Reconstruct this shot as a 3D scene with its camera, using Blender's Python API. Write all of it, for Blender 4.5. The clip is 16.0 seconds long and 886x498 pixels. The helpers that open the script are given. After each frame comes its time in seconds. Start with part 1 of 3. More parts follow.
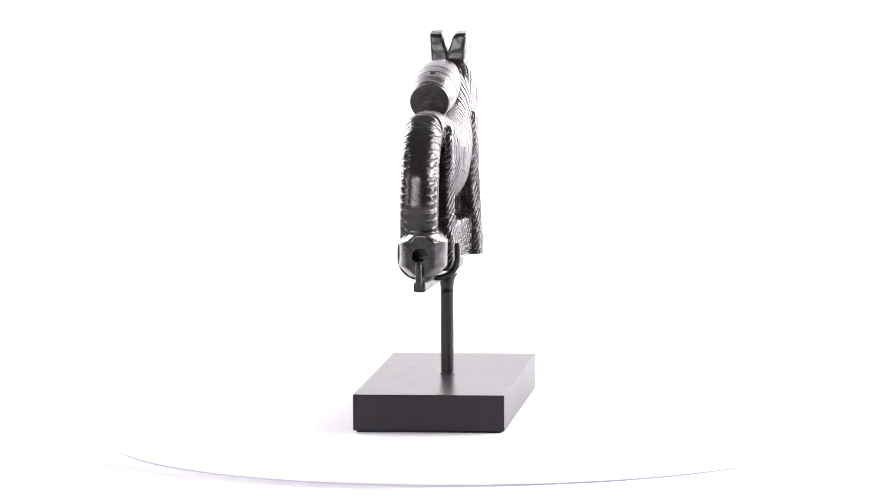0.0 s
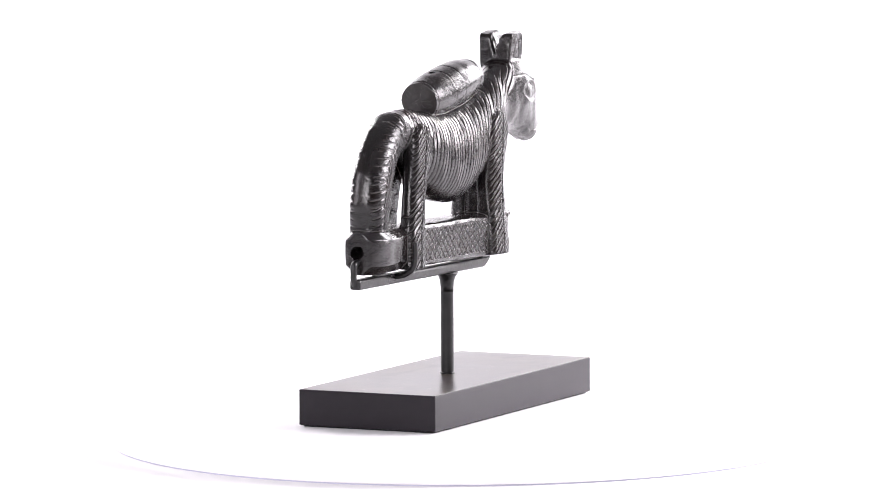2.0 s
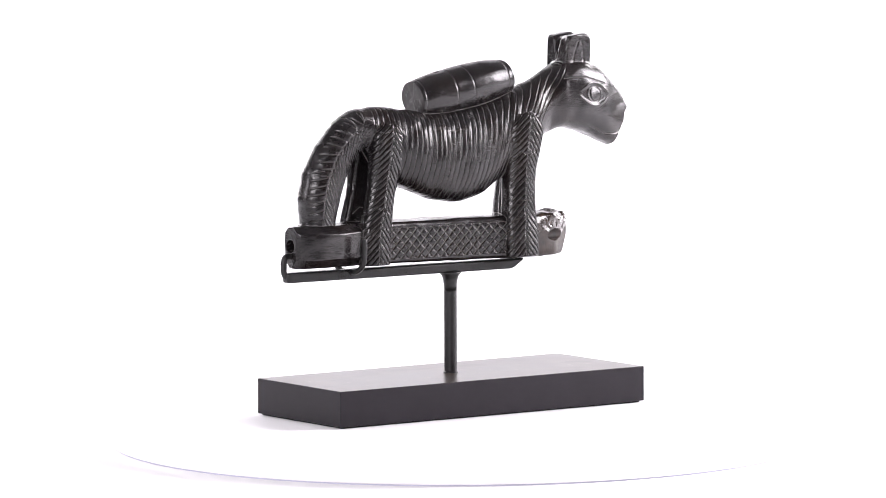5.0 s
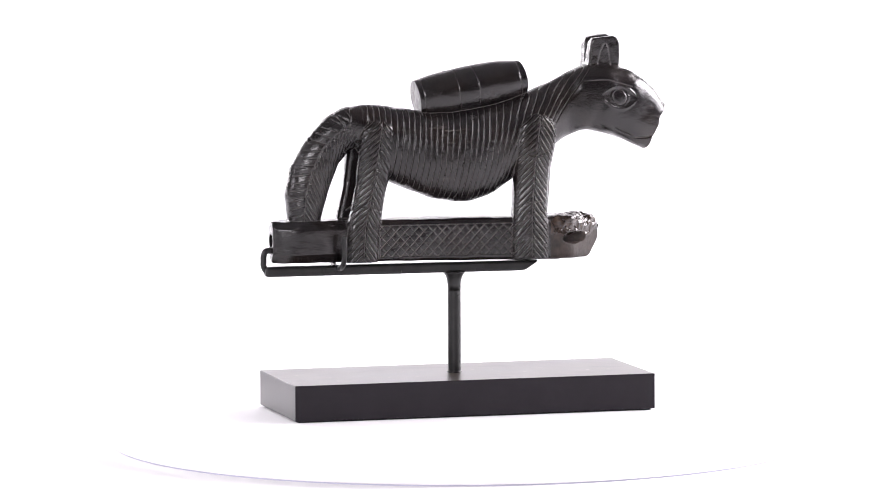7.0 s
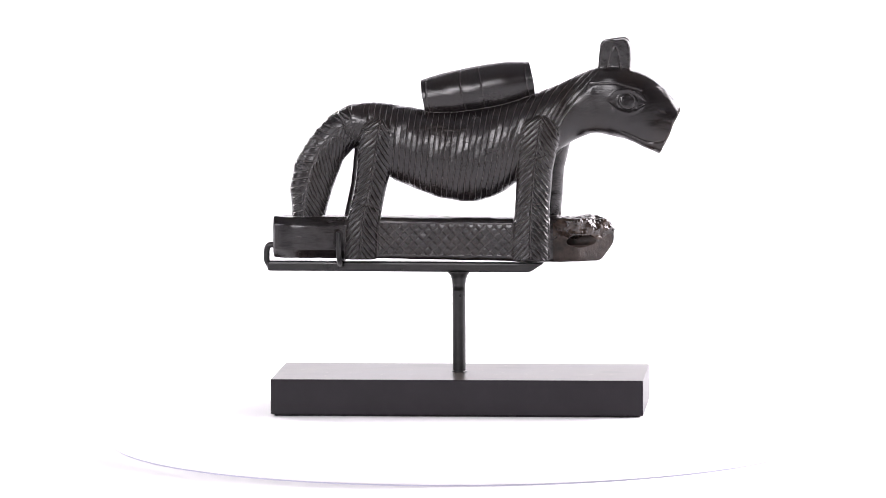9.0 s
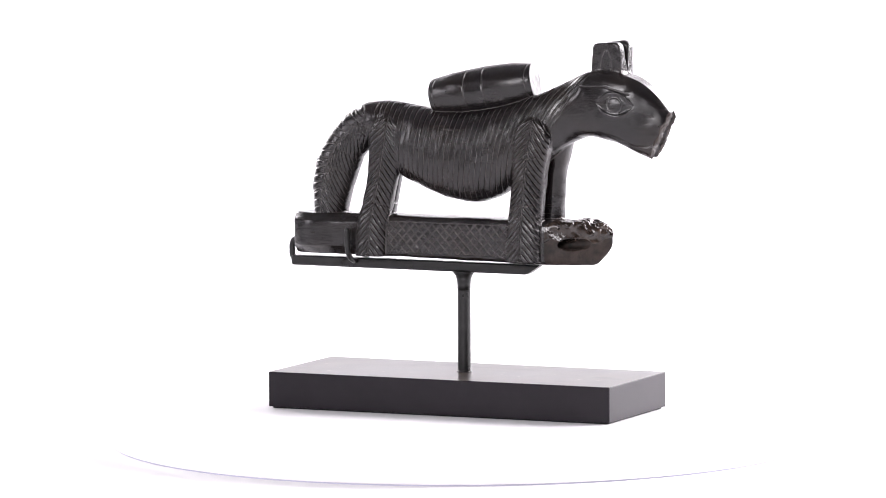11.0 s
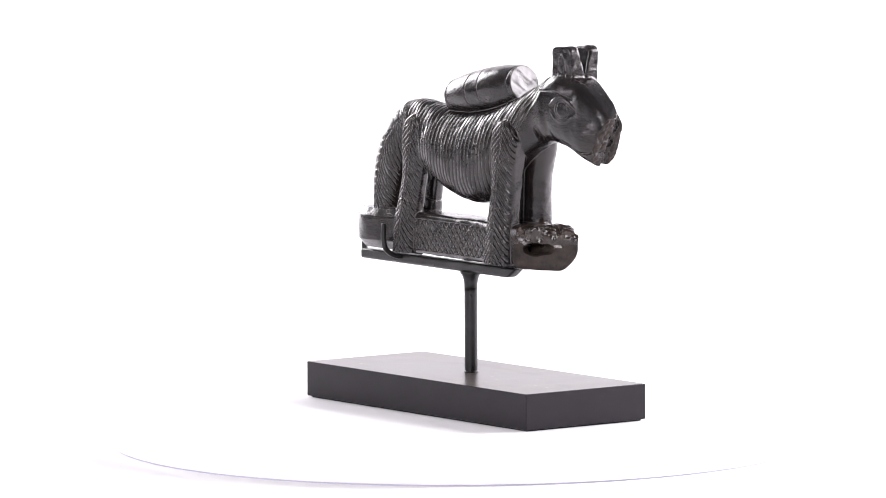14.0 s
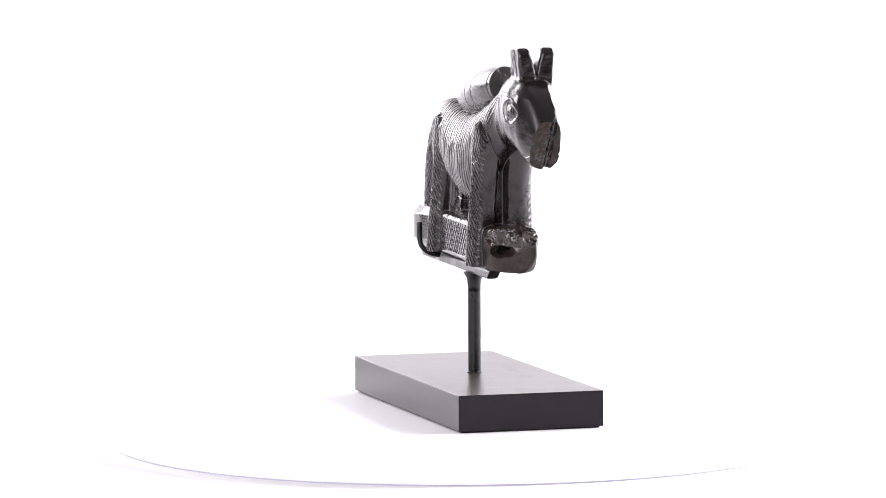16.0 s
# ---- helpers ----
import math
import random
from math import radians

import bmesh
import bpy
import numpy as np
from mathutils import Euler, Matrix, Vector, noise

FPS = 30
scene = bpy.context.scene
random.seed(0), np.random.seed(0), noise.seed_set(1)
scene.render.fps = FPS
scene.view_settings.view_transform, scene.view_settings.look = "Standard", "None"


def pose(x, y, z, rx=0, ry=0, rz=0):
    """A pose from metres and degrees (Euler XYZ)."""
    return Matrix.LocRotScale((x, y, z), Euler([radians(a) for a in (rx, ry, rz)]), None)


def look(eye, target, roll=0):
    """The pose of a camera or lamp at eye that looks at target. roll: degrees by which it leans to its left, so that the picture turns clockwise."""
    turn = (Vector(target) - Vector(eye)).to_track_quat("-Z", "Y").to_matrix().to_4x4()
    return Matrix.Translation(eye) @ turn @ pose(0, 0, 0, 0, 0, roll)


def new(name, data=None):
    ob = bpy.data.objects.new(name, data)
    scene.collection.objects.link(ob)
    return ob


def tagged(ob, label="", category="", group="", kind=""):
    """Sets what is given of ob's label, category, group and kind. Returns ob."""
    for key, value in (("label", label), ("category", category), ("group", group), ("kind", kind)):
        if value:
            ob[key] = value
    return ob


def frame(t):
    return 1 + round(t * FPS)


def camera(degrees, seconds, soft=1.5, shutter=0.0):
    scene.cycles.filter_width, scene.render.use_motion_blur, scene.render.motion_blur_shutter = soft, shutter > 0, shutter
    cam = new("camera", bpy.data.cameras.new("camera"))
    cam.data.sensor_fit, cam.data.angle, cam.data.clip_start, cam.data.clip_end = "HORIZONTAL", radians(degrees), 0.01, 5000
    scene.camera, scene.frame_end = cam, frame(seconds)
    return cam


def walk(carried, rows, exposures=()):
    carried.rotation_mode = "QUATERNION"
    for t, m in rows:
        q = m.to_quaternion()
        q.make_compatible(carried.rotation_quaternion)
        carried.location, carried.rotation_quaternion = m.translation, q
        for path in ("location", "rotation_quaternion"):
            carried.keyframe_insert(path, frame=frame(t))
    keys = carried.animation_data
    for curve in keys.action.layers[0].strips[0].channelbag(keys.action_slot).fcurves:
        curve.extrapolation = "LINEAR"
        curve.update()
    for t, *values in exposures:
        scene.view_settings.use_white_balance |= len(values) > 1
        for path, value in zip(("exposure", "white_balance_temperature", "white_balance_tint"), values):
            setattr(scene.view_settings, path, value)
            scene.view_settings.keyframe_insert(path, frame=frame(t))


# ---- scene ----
# The rotation axis of the turntable is the world's z axis; its top face is z = 0.
EYE = Vector((0.0, -4.45343, 0.5393))
YAW, PITCH, ROLL = -0.178828, -5.3466, -0.259545
cam = camera(8.557, 16.0, soft=0.95)
cam_pose = pose(*EYE, 90 + PITCH, 0, -YAW) @ pose(0, 0, 0, 0, 0, ROLL)
walk(cam, [(0, cam_pose), (16, cam_pose)], exposures=[(0, 0.0), (16, 0.0)])

# ---- light: a white studio with soft boxes ----
world = bpy.data.worlds.new("studio_air")
world.use_nodes = True
world.node_tree.nodes["Background"].inputs[0].default_value = (0.9, 0.92, 1.0, 1)
world.node_tree.nodes["Background"].inputs[1].default_value = 0.02
scene.world = world


def softbox(name, eye, target, sx, sy, watts, colour=(1, 1, 1)):
    lamp = bpy.data.lights.new(name, "AREA")
    lamp.shape, lamp.size, lamp.size_y, lamp.energy, lamp.color = "RECTANGLE", sx, sy, watts, colour
    ob = new(name, lamp)
    ob.matrix_basis = look(eye, target)
    return ob


softbox("softbox_key", (1.76, 0.18, 0.82), (0, 0, 0.15), 0.9, 0.95, 84, (1.0, 0.94, 1.0))
softbox("softbox_front", (-1.2, -3.05, 1.15), (0, 0, 0.15), 1.6, 0.9, 82, (1.0, 0.955, 1.0))
softbox("softbox_left", (-1.9, -0.5, 0.75), (0, 0, 0.15), 0.5, 0.9, 13, (1.0, 0.94, 1.01))
softbox("strip_east", (2.05, 2.55, 1.2), (0.2, 1.9, 0), 1.4, 1.8, 138, (1.0, 0.955, 1.0))
softbox("strip_west", (-2.05, 2.55, 1.2), (-0.2, 1.9, 0), 1.4, 1.8, 120, (1.0, 0.955, 1.0))


# ---- materials ----
def material(name):
    m = bpy.data.materials.new(name)
    m.use_nodes = True
    return m, m.node_tree.nodes, m.node_tree.links, m.node_tree.nodes["Principled BSDF"]


def noise_node(nodes, links, coord, scale, detail=4, rough=0.55, stretch=None):
    n = nodes.new("ShaderNodeTexNoise")
    n.inputs["Scale"].default_value, n.inputs["Detail"].default_value, n.inputs["Roughness"].default_value = scale, detail, rough
    if stretch:
        mp = nodes.new("ShaderNodeMapping")
        mp.inputs["Scale"].default_value = stretch
        links.new(coord, mp.inputs["Vector"])
        coord = mp.outputs["Vector"]
    links.new(coord, n.inputs["Vector"])
    return n.outputs["Fac"]


def ramp(nodes, links, fac, stops):
    r = nodes.new("ShaderNodeValToRGB")
    while len(r.color_ramp.elements) < len(stops):
        r.color_ramp.elements.new(0.5)
    for e, (p, c) in zip(r.color_ramp.elements, stops):
        e.position, e.color = p, (*c, 1) if isinstance(c, tuple) else (c, c, c, 1)
    links.new(fac, r.inputs["Fac"])
    return r.outputs["Color"]


def mix(nodes, links, fac, a, b):
    n = nodes.new("ShaderNodeMix")
    n.data_type = "RGBA"
    links.new(fac, n.inputs[0])
    for k, v in ((6, a), (7, b)):
        if isinstance(v, tuple):
            n.inputs[k].default_value = (*v, 1)
        else:
            links.new(v, n.inputs[k])
    return n.outputs[2]


def bump(nodes, links, bsdf, height, strength, distance):
    b = nodes.new("ShaderNodeBump")
    b.inputs["Strength"].default_value, b.inputs["Distance"].default_value = strength, distance
    links.new(height, b.inputs["Height"])
    links.new(b.outputs["Normal"], bsdf.inputs["Normal"])


def ebony():
    m, n, l, b = material("polished_dark_wood")
    o = n.new("ShaderNodeTexCoord").outputs["Object"]
    grain = noise_node(n, l, o, 60, 6, 0.6, (0.25, 1.5, 1.5))
    blot = noise_node(n, l, o, 28, 5)
    col = mix(n, l, ramp(n, l, blot, [(0.45, 0.0), (0.72, 1.0)]), (0.0068, 0.0058, 0.0062), (0.0125, 0.0086, 0.0070))
    col = mix(n, l, ramp(n, l, grain, [(0.5, 0.0), (0.8, 0.7)]), col, (0.013, 0.011, 0.0105))
    dust = n.new("ShaderNodeNewGeometry").outputs["Pointiness"]
    dust = ramp(n, l, dust, [(0.43, 0.95), (0.493, 0.0)])
    col = mix(n, l, dust, col, (0.10, 0.092, 0.089))
    # fine pale rubbing along the grain, in patches
    streak = ramp(n, l, noise_node(n, l, o, 420, 3, 0.6, (0.07, 1, 0.8)), [(0.56, 0.0), (0.70, 1.0)])
    patch = ramp(n, l, noise_node(n, l, o, 17, 3, 0.5), [(0.52, 0.0), (0.66, 0.8)])
    rub = n.new("ShaderNodeMath")
    rub.operation = "MULTIPLY"
    l.new(streak, rub.inputs[0])
    l.new(patch, rub.inputs[1])
    col = mix(n, l, rub.outputs[0], col, (0.055, 0.048, 0.044))
    l.new(col, b.inputs["Base Color"])
    rough = ramp(n, l, noise_node(n, l, o, 45, 6, 0.65, (0.5, 1, 1)), [(0.3, 0.14), (0.7, 0.30)])
    l.new(rough, b.inputs["Roughness"])
    b.inputs["IOR"].default_value = 1.5
    add = n.new("ShaderNodeMath")
    add.operation = "ADD"
    l.new(noise_node(n, l, o, 360, 5, 0.7, (0.35, 1, 1)), add.inputs[0])
    l.new(noise_node(n, l, o, 95, 3, 0.5), add.inputs[1])
    bump(n, l, b, add.outputs[0], 0.32, 0.0008)
    return m


def broken_wood():
    m, n, l, b = material("broken_brown_wood")
    o = n.new("ShaderNodeTexCoord").outputs["Object"]
    f = noise_node(n, l, o, 110, 7, 0.65)
    l.new(ramp(n, l, f, [(0.3, (0.006, 0.0044, 0.0036)), (0.55, (0.024, 0.017, 0.0135)), (0.8, (0.065, 0.045, 0.034))]), b.inputs["Base Color"])
    l.new(ramp(n, l, noise_node(n, l, o, 70, 5), [(0.35, 0.07), (0.65, 0.20)]), b.inputs["Roughness"])
    bump(n, l, b, noise_node(n, l, o, 190, 4, 0.55), 0.5, 0.0015)
    return m


def raw_break():
    m, n, l, b = material("raw_brown_break")
    o = n.new("ShaderNodeTexCoord").outputs["Object"]
    l.new(ramp(n, l, noise_node(n, l, o, 150, 6, 0.65), [(0.35, (0.010, 0.0075, 0.0065)), (0.7, (0.034, 0.024, 0.0195))]), b.inputs["Base Color"])
    b.inputs["Roughness"].default_value = 0.55
    b.inputs["Specular IOR Level"].default_value = 0.25
    bump(n, l, b, noise_node(n, l, o, 300, 5, 0.6), 0.4, 0.0012)
    return m


def end_grain():
    m, n, l, b = material("sawn_end_grain")
    o = n.new("ShaderNodeTexCoord").outputs["Object"]
    l.new(ramp(n, l, noise_node(n, l, o, 120, 6, 0.7), [(0.35, (0.012, 0.011, 0.011)), (0.7, (0.03, 0.027, 0.026))]), b.inputs["Base Color"])
    b.inputs["Roughness"].default_value = 0.3
    b.inputs["Specular IOR Level"].default_value = 0.38
    f = noise_node(n, l, o, 45, 3, 0.6)
    bump(n, l, b, ramp(n, l, f, [(0.49, 1.0), (0.5, 0.0), (0.51, 1.0)]), 0.45, 0.0005)
    return m


def black_paint():
    m, n, l, b = material("matt_black_paint")
    o = n.new("ShaderNodeTexCoord").outputs["Object"]
    f = noise_node(n, l, o, 22, 6, 0.65)
    col = ramp(n, l, f, [(0.3, (0.0100, 0.0080, 0.0110)), (0.62, (0.0125, 0.0102, 0.0136)), (0.8, (0.0155, 0.013, 0.0165))])
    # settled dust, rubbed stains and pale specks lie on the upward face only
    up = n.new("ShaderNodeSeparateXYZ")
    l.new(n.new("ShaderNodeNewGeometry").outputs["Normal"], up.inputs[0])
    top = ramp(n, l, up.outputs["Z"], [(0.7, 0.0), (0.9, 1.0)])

    def on_top(fac, k):
        m2 = n.new("ShaderNodeMath")
        m2.operation = "MULTIPLY"
        l.new(fac, m2.inputs[0])
        l.new(top, m2.inputs[1])
        m3 = n.new("ShaderNodeMath")
        m3.operation = "MULTIPLY"
        m3.inputs[1].default_value = k
        l.new(m2.outputs[0], m3.inputs[0])
        return m3.outputs[0]

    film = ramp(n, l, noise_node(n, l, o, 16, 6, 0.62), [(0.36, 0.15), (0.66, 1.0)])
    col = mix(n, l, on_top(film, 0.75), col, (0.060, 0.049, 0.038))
    speck = ramp(n, l, noise_node(n, l, o, 120, 3, 0.55), [(0.68, 0.0), (0.73, 1.0)])
    col = mix(n, l, on_top(speck, 0.8), col, (0.13, 0.11, 0.09))
    stain = ramp(n, l, noise_node(n, l, o, 38, 3, 0.6, (0.5, 1, 1)), [(0.57, 0.0), (0.64, 1.0)])
    col = mix(n, l, on_top(stain, 0.7), col, (0.010, 0.008, 0.008))
    l.new(col, b.inputs["Base Color"])
    l.new(ramp(n, l, noise_node(n, l, o, 14, 3, 0.5), [(0.36, 0.28), (0.64, 0.30)]), b.inputs["Roughness"])
    b.inputs["Specular IOR Level"].default_value = 0.23
    bump(n, l, b, noise_node(n, l, o, 900, 3), 0.05, 0.0003)
    return m


def black_steel():
    m, n, l, b = material("black_lacquered_steel")
    o = n.new("ShaderNodeTexCoord").outputs["Object"]
    l.new(ramp(n, l, noise_node(n, l, o, 90, 5), [(0.35, 0.006), (0.7, 0.012)]), b.inputs["Base Color"])
    l.new(ramp(n, l, noise_node(n, l, o, 60, 5), [(0.3, 0.26), (0.7, 0.42)]), b.inputs["Roughness"])
    b.inputs["Specular IOR Level"].default_value = 0.36
    bump(n, l, b, noise_node(n, l, o, 500, 4), 0.25, 0.0005)
    return m


def white_plain(name, colour, rough, scale):
    m, n, l, b = material(name)
    o = n.new("ShaderNodeTexCoord").outputs["Object"]
    f = noise_node(n, l, o, scale, 5)
    l.new(ramp(n, l, f, [(0.3, tuple(c * 0.985 for c in colour)), (0.7, colour)]), b.inputs["Base Color"])
    b.inputs["Roughness"].default_value = rough
    bump(n, l, b, noise_node(n, l, o, scale * 60, 3), 0.05, 0.0003)
    return m


EBONY, BROKEN, GRAIN, RAW, PAINT, STEEL = ebony(), broken_wood(), end_grain(), raw_break(), black_paint(), black_steel()
PAPER = white_plain("white_seamless_paper", (0.86, 0.855, 0.865), 0.9, 3)
ACRYLIC = white_plain("white_turntable_laminate", (0.9, 0.895, 0.905), 0.55, 5)
# lavender tint of the shadow line under the disc, put into the colour
FOOT = white_plain("lavender_gap_shade", (0.60, 0.58, 0.72), 0.6, 5)
FELT = white_plain("black_felt", (0.012, 0.012, 0.013), 0.95, 40)
STUDIO = white_plain("dark_grey_studio_wall", (0.07, 0.07, 0.075), 0.9, 2)
CEILING = white_plain("grey_studio_ceiling", (0.19, 0.19, 0.195), 0.9, 2)


def part(name, bm, mat, parent=None, label="", smooth=False):
    me = bpy.data.meshes.new(name)
    bm.normal_update()
    bm.to_mesh(me)
    bm.free()
    me.materials.append(mat)
    if smooth:
        for p in me.polygons:
            p.use_smooth = True
    ob = new(name, me)
    ob.parent = parent
    return tagged(ob, label) if label else ob


# ---- structure: seamless paper roll and the dark studio round it ----
FLOOR = -0.0229


def sweep():
    bm = bmesh.new()
    line = [(-8.0, 0.0), (-3.0, 0.0), (0.0, 0.0), (2.2, 0.0)]
    line += [(2.2 + 1.2 * math.sin(a), 1.2 - 1.2 * math.cos(a)) for a in [radians(3 * i) for i in range(1, 31)]]
    line += [(3.4, 3.0)]
    rows = [[bm.verts.new((x, y, z + FLOOR)) for x in (-1.95, 1.95)] for y, z in line]
    for a, b in zip(rows, rows[1:]):
        bm.faces.new((a[0], a[1], b[1], b[0]))
    return tagged(part("backdrop", bm, PAPER, smooth=True), "plain white seamless paper sweep, brightly lit", "backdrop", kind="structure")


def slab(name, lo, hi, mat, label, category):
    bm = bmesh.new()
    bmesh.ops.create_cube(bm, size=1)
    for v in bm.verts:
        v.co = [lo[i] + (v.co[i] + 0.5) * (hi[i] - lo[i]) for i in range(3)]
    return tagged(part(name, bm, mat), label, category, kind="structure")


sweep()
slab("floor", (-4.6, -8.1, -0.12), (4.6, 3.6, FLOOR - 0.004), STUDIO, "dark grey plain studio floor", "floor")
slab("wall_east", (4.5, -8, -0.1), (4.6, 3.6, 3.0), STUDIO, "dark grey plain studio wall", "wall")
slab("wall_west", (-4.6, -8, -0.1), (-4.5, 3.6, 3.0), STUDIO, "dark grey plain studio wall", "wall")
slab("wall_south", (-4.6, -8.1, -0.1), (4.6, -8.0, 3.0), STUDIO, "dark grey plain studio wall", "wall")
slab("wall_north", (-4.6, 3.5, -0.1), (4.6, 3.6, 3.0), STUDIO, "dark grey plain studio wall", "wall")
slab("ceiling", (-4.6, -8.1, 3.0), (4.6, 3.6, 3.1), CEILING, "plain grey studio ceiling", "ceiling")


# ---- turntable ----
def lathe(profile, seg):
    bm = bmesh.new()
    rings = [[bm.verts.new((r * math.cos(2 * math.pi * k / seg), r * math.sin(2 * math.pi * k / seg), z)) for k in range(seg)] for r, z in profile]
    for a, b in zip(rings, rings[1:]):
        for k in range(seg):
            bm.faces.new((a[k], a[(k + 1) % seg], b[(k + 1) % seg], b[k]))
    bm.faces.new(rings[0][::-1])
    bm.faces.new(rings[-1])
    bmesh.ops.recalc_face_normals(bm, faces=bm.faces)
    return bm


def build_turntable():
    root = tagged(new("turntable"), "white round turntable disc lying on white paper", "turntable")
    part("disc", lathe([(0.2645, -0.0219), (0.2656, -0.0215), (0.266, -0.0205), (0.266, -0.0012), (0.2655, -0.0003), (0.265, 0.0)], 256), ACRYLIC, root)
    # added ring set back under the rim; its colour carries the gap's shade
    part("foot_ring", lathe([(0.2639, FLOOR), (0.2639, -0.0219)], 192), FOOT, root, "added foot ring under the disc, coloured lavender for the gap's shade")
    return root


# ---- display stand ----
def tube(points, radius, seg=16, flat=1.0, steps=6):
    """A round bar along a path, softened at its bends, with domed ends."""
    pts = [Vector(p) for p in points]
    path = []
    for i in range(len(pts) - 1):
        p0, p1, p2, p3 = pts[max(i - 1, 0)], pts[i], pts[i + 1], pts[min(i + 2, len(pts) - 1)]
        for s in range(steps):
            u = s / steps
            path.append(0.5 * (2 * p1 + (p2 - p0) * u + (2 * p0 - 5 * p1 + 4 * p2 - p3) * u * u + (3 * p1 - p0 - 3 * p2 + p3) * u ** 3))
    path.append(pts[-1])
    bm = bmesh.new()
    rings, side = [], None
    n = len(path)
    for i, p in enumerate(path):
        way = (path[min(i + 1, n - 1)] - path[max(i - 1, 0)]).normalized()
        side = (side - way * side.dot(way)).normalized() if side else way.orthogonal().normalized()
        up = way.cross(side)
        rings.append((p, side.copy(), up, radius))
    (p, s, u, r), (q, s2, u2, r2) = rings[0], rings[-1]
    w, w2 = (path[0] - path[1]).normalized(), (path[-1] - path[-2]).normalized()
    head = [(p + w * r * 0.5, s, u, r * 0.55), (p + w * r * 0.3, s, u, r * 0.85)]
    tail = [(q + w2 * r * 0.3, s2, u2, r * 0.85), (q + w2 * r * 0.5, s2, u2, r * 0.55)]
    loops = []
    for p, s, u, r in head + rings + tail:
        loops.append([bm.verts.new(p + (s * math.cos(2 * math.pi * k / seg) + u * math.sin(2 * math.pi * k / seg) * flat) * r) for k in range(seg)])
    for a, b in zip(loops, loops[1:]):
        for k in range(seg):
            bm.faces.new((a[k], a[(k + 1) % seg], b[(k + 1) % seg], b[k]))
    bm.faces.new(loops[0][::-1])
    bm.faces.new(loops[-1])
    bmesh.ops.recalc_face_normals(bm, faces=bm.faces)
    return bm


def bevelled_box(lo, hi, width, seg=2):
    bm = bmesh.new()
    bmesh.ops.create_cube(bm, size=1)
    for v in bm.verts:
        v.co = [lo[i] + (v.co[i] + 0.5) * (hi[i] - lo[i]) for i in range(3)]
    bmesh.ops.bevel(bm, geom=bm.edges[:], offset=width, segments=seg, affect="EDGES", profile=0.5)
    return bm


ROD = (-0.0028, 0.0108)


def build_stand():
    root = tagged(new("display_stand"), "black museum stand with a block base, steel rod and hooked cradle", "display stand")
    part("felt_pad", bevelled_box((-0.1385, -0.0420, 0.0001), (0.1366, 0.0647, 0.0016), 0.0003, 1), FELT, root, "thin black felt pad under the block")
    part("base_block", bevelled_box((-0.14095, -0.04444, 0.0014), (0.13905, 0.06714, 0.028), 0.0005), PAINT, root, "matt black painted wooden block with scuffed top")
    x, y = ROD
    part("rod", tube([(x, y, 0.027), (x, y, 0.06), (x, y, 0.0975)], 0.0050, 24), STEEL, root, "round black steel rod", True)
    part("weld_bead", lathe_at(x, y, [(0.0050, 0.0900), (0.0051, 0.0950), (0.0056, 0.0985), (0.0066, 0.1015), (0.0082, 0.1036), (0.0084, 0.1046)]), STEEL, root, "", True)
    part("floor_bead", lathe_at(x, y, [(0.0058, 0.0280), (0.0054, 0.0288), (0.0047, 0.0294)]), STEEL, root, "", True)
    # the flat bar under the log, cut slanting at its free end
    bm = bevelled_box((-0.1462, -0.0045, BAR[1]), (0.0660, 0.0045, BAR[0]), 0.0019, 3)
    for v in bm.verts:
        if v.co.x > 0.06:
            v.co.x -= (BAR[0] - v.co.z) * 1.5
    bm.transform(pose(x, y, 0, 0, 0, -2.4))
    part("crossbar", bm, STEEL, root, "flat black steel bar")
    ex, ey = -0.1478, 0.0172
    mid = (BAR[0] + BAR[1]) / 2
    part("end_hook", tube([(ex + 0.012, ey, mid - 0.001), (ex + 0.0022, ey, mid - 0.0008), (ex - 0.0016, ey, mid + 0.0036), (ex - 0.0018, ey, mid + 0.008), (ex - 0.0018, ey, HOOK - 0.004), (ex, ey, HOOK), (ex + 0.006, ey, HOOK + 0.0005), (ex + 0.014, ey, HOOK)], 0.0024), STEEL, root, "bent steel pin holding the log's end", True)
    px, low = PRONG
    part("prong", tube([(px, 0.0165, low), (px, 0.006, low + 0.0004), (px, -0.0025, low + 0.005), (px, -0.0056, low + 0.012), (px, -0.0056, low + 0.025)], 0.0021), STEEL, root, "upturned steel prong", True)
    part("prong", tube([(px, 0.0165, low), (px, 0.026, low + 0.0004), (px, 0.0335, low + 0.005), (px, 0.0366, low + 0.012), (px, 0.0366, low + 0.024)], 0.0021), STEEL, root, "upturned steel prong", True)
    return root


def lathe_at(x, y, profile):
    bm = lathe(profile, 28)
    bm.transform(Matrix.Translation((x, y, 0)))
    return bm


BAR = (111.8 / 1000, 104.1 / 1000)
HOOK = 123.4 / 1000
PRONG = (-92.5 / 1000, 109.7 / 1000)


# ---- the carved figure: one solid worked out as a distance field, in millimetres ----
def curve_of(x, xs, ys):
    """A smooth line through knots (Hermite), flat beyond its ends."""
    xs, ys = np.asarray(xs, float), np.asarray(ys, float)
    m = np.gradient(ys, xs)
    x = np.clip(x, xs[0], xs[-1])
    i = np.clip(np.searchsorted(xs, x) - 1, 0, len(xs) - 2)
    h = xs[i + 1] - xs[i]
    u = (x - xs[i]) / h
    return ((1 + 2 * u) * (1 - u) ** 2 * ys[i] + u * (1 - u) ** 2 * h * m[i] + u * u * (3 - 2 * u) * ys[i + 1] + u * u * (u - 1) * h * m[i + 1]).astype(np.float32)


def smin(a, b, k):
    h = np.clip(0.5 + 0.5 * (b - a) / k, 0, 1)
    return b + (a - b) * h - k * h * (1 - h)


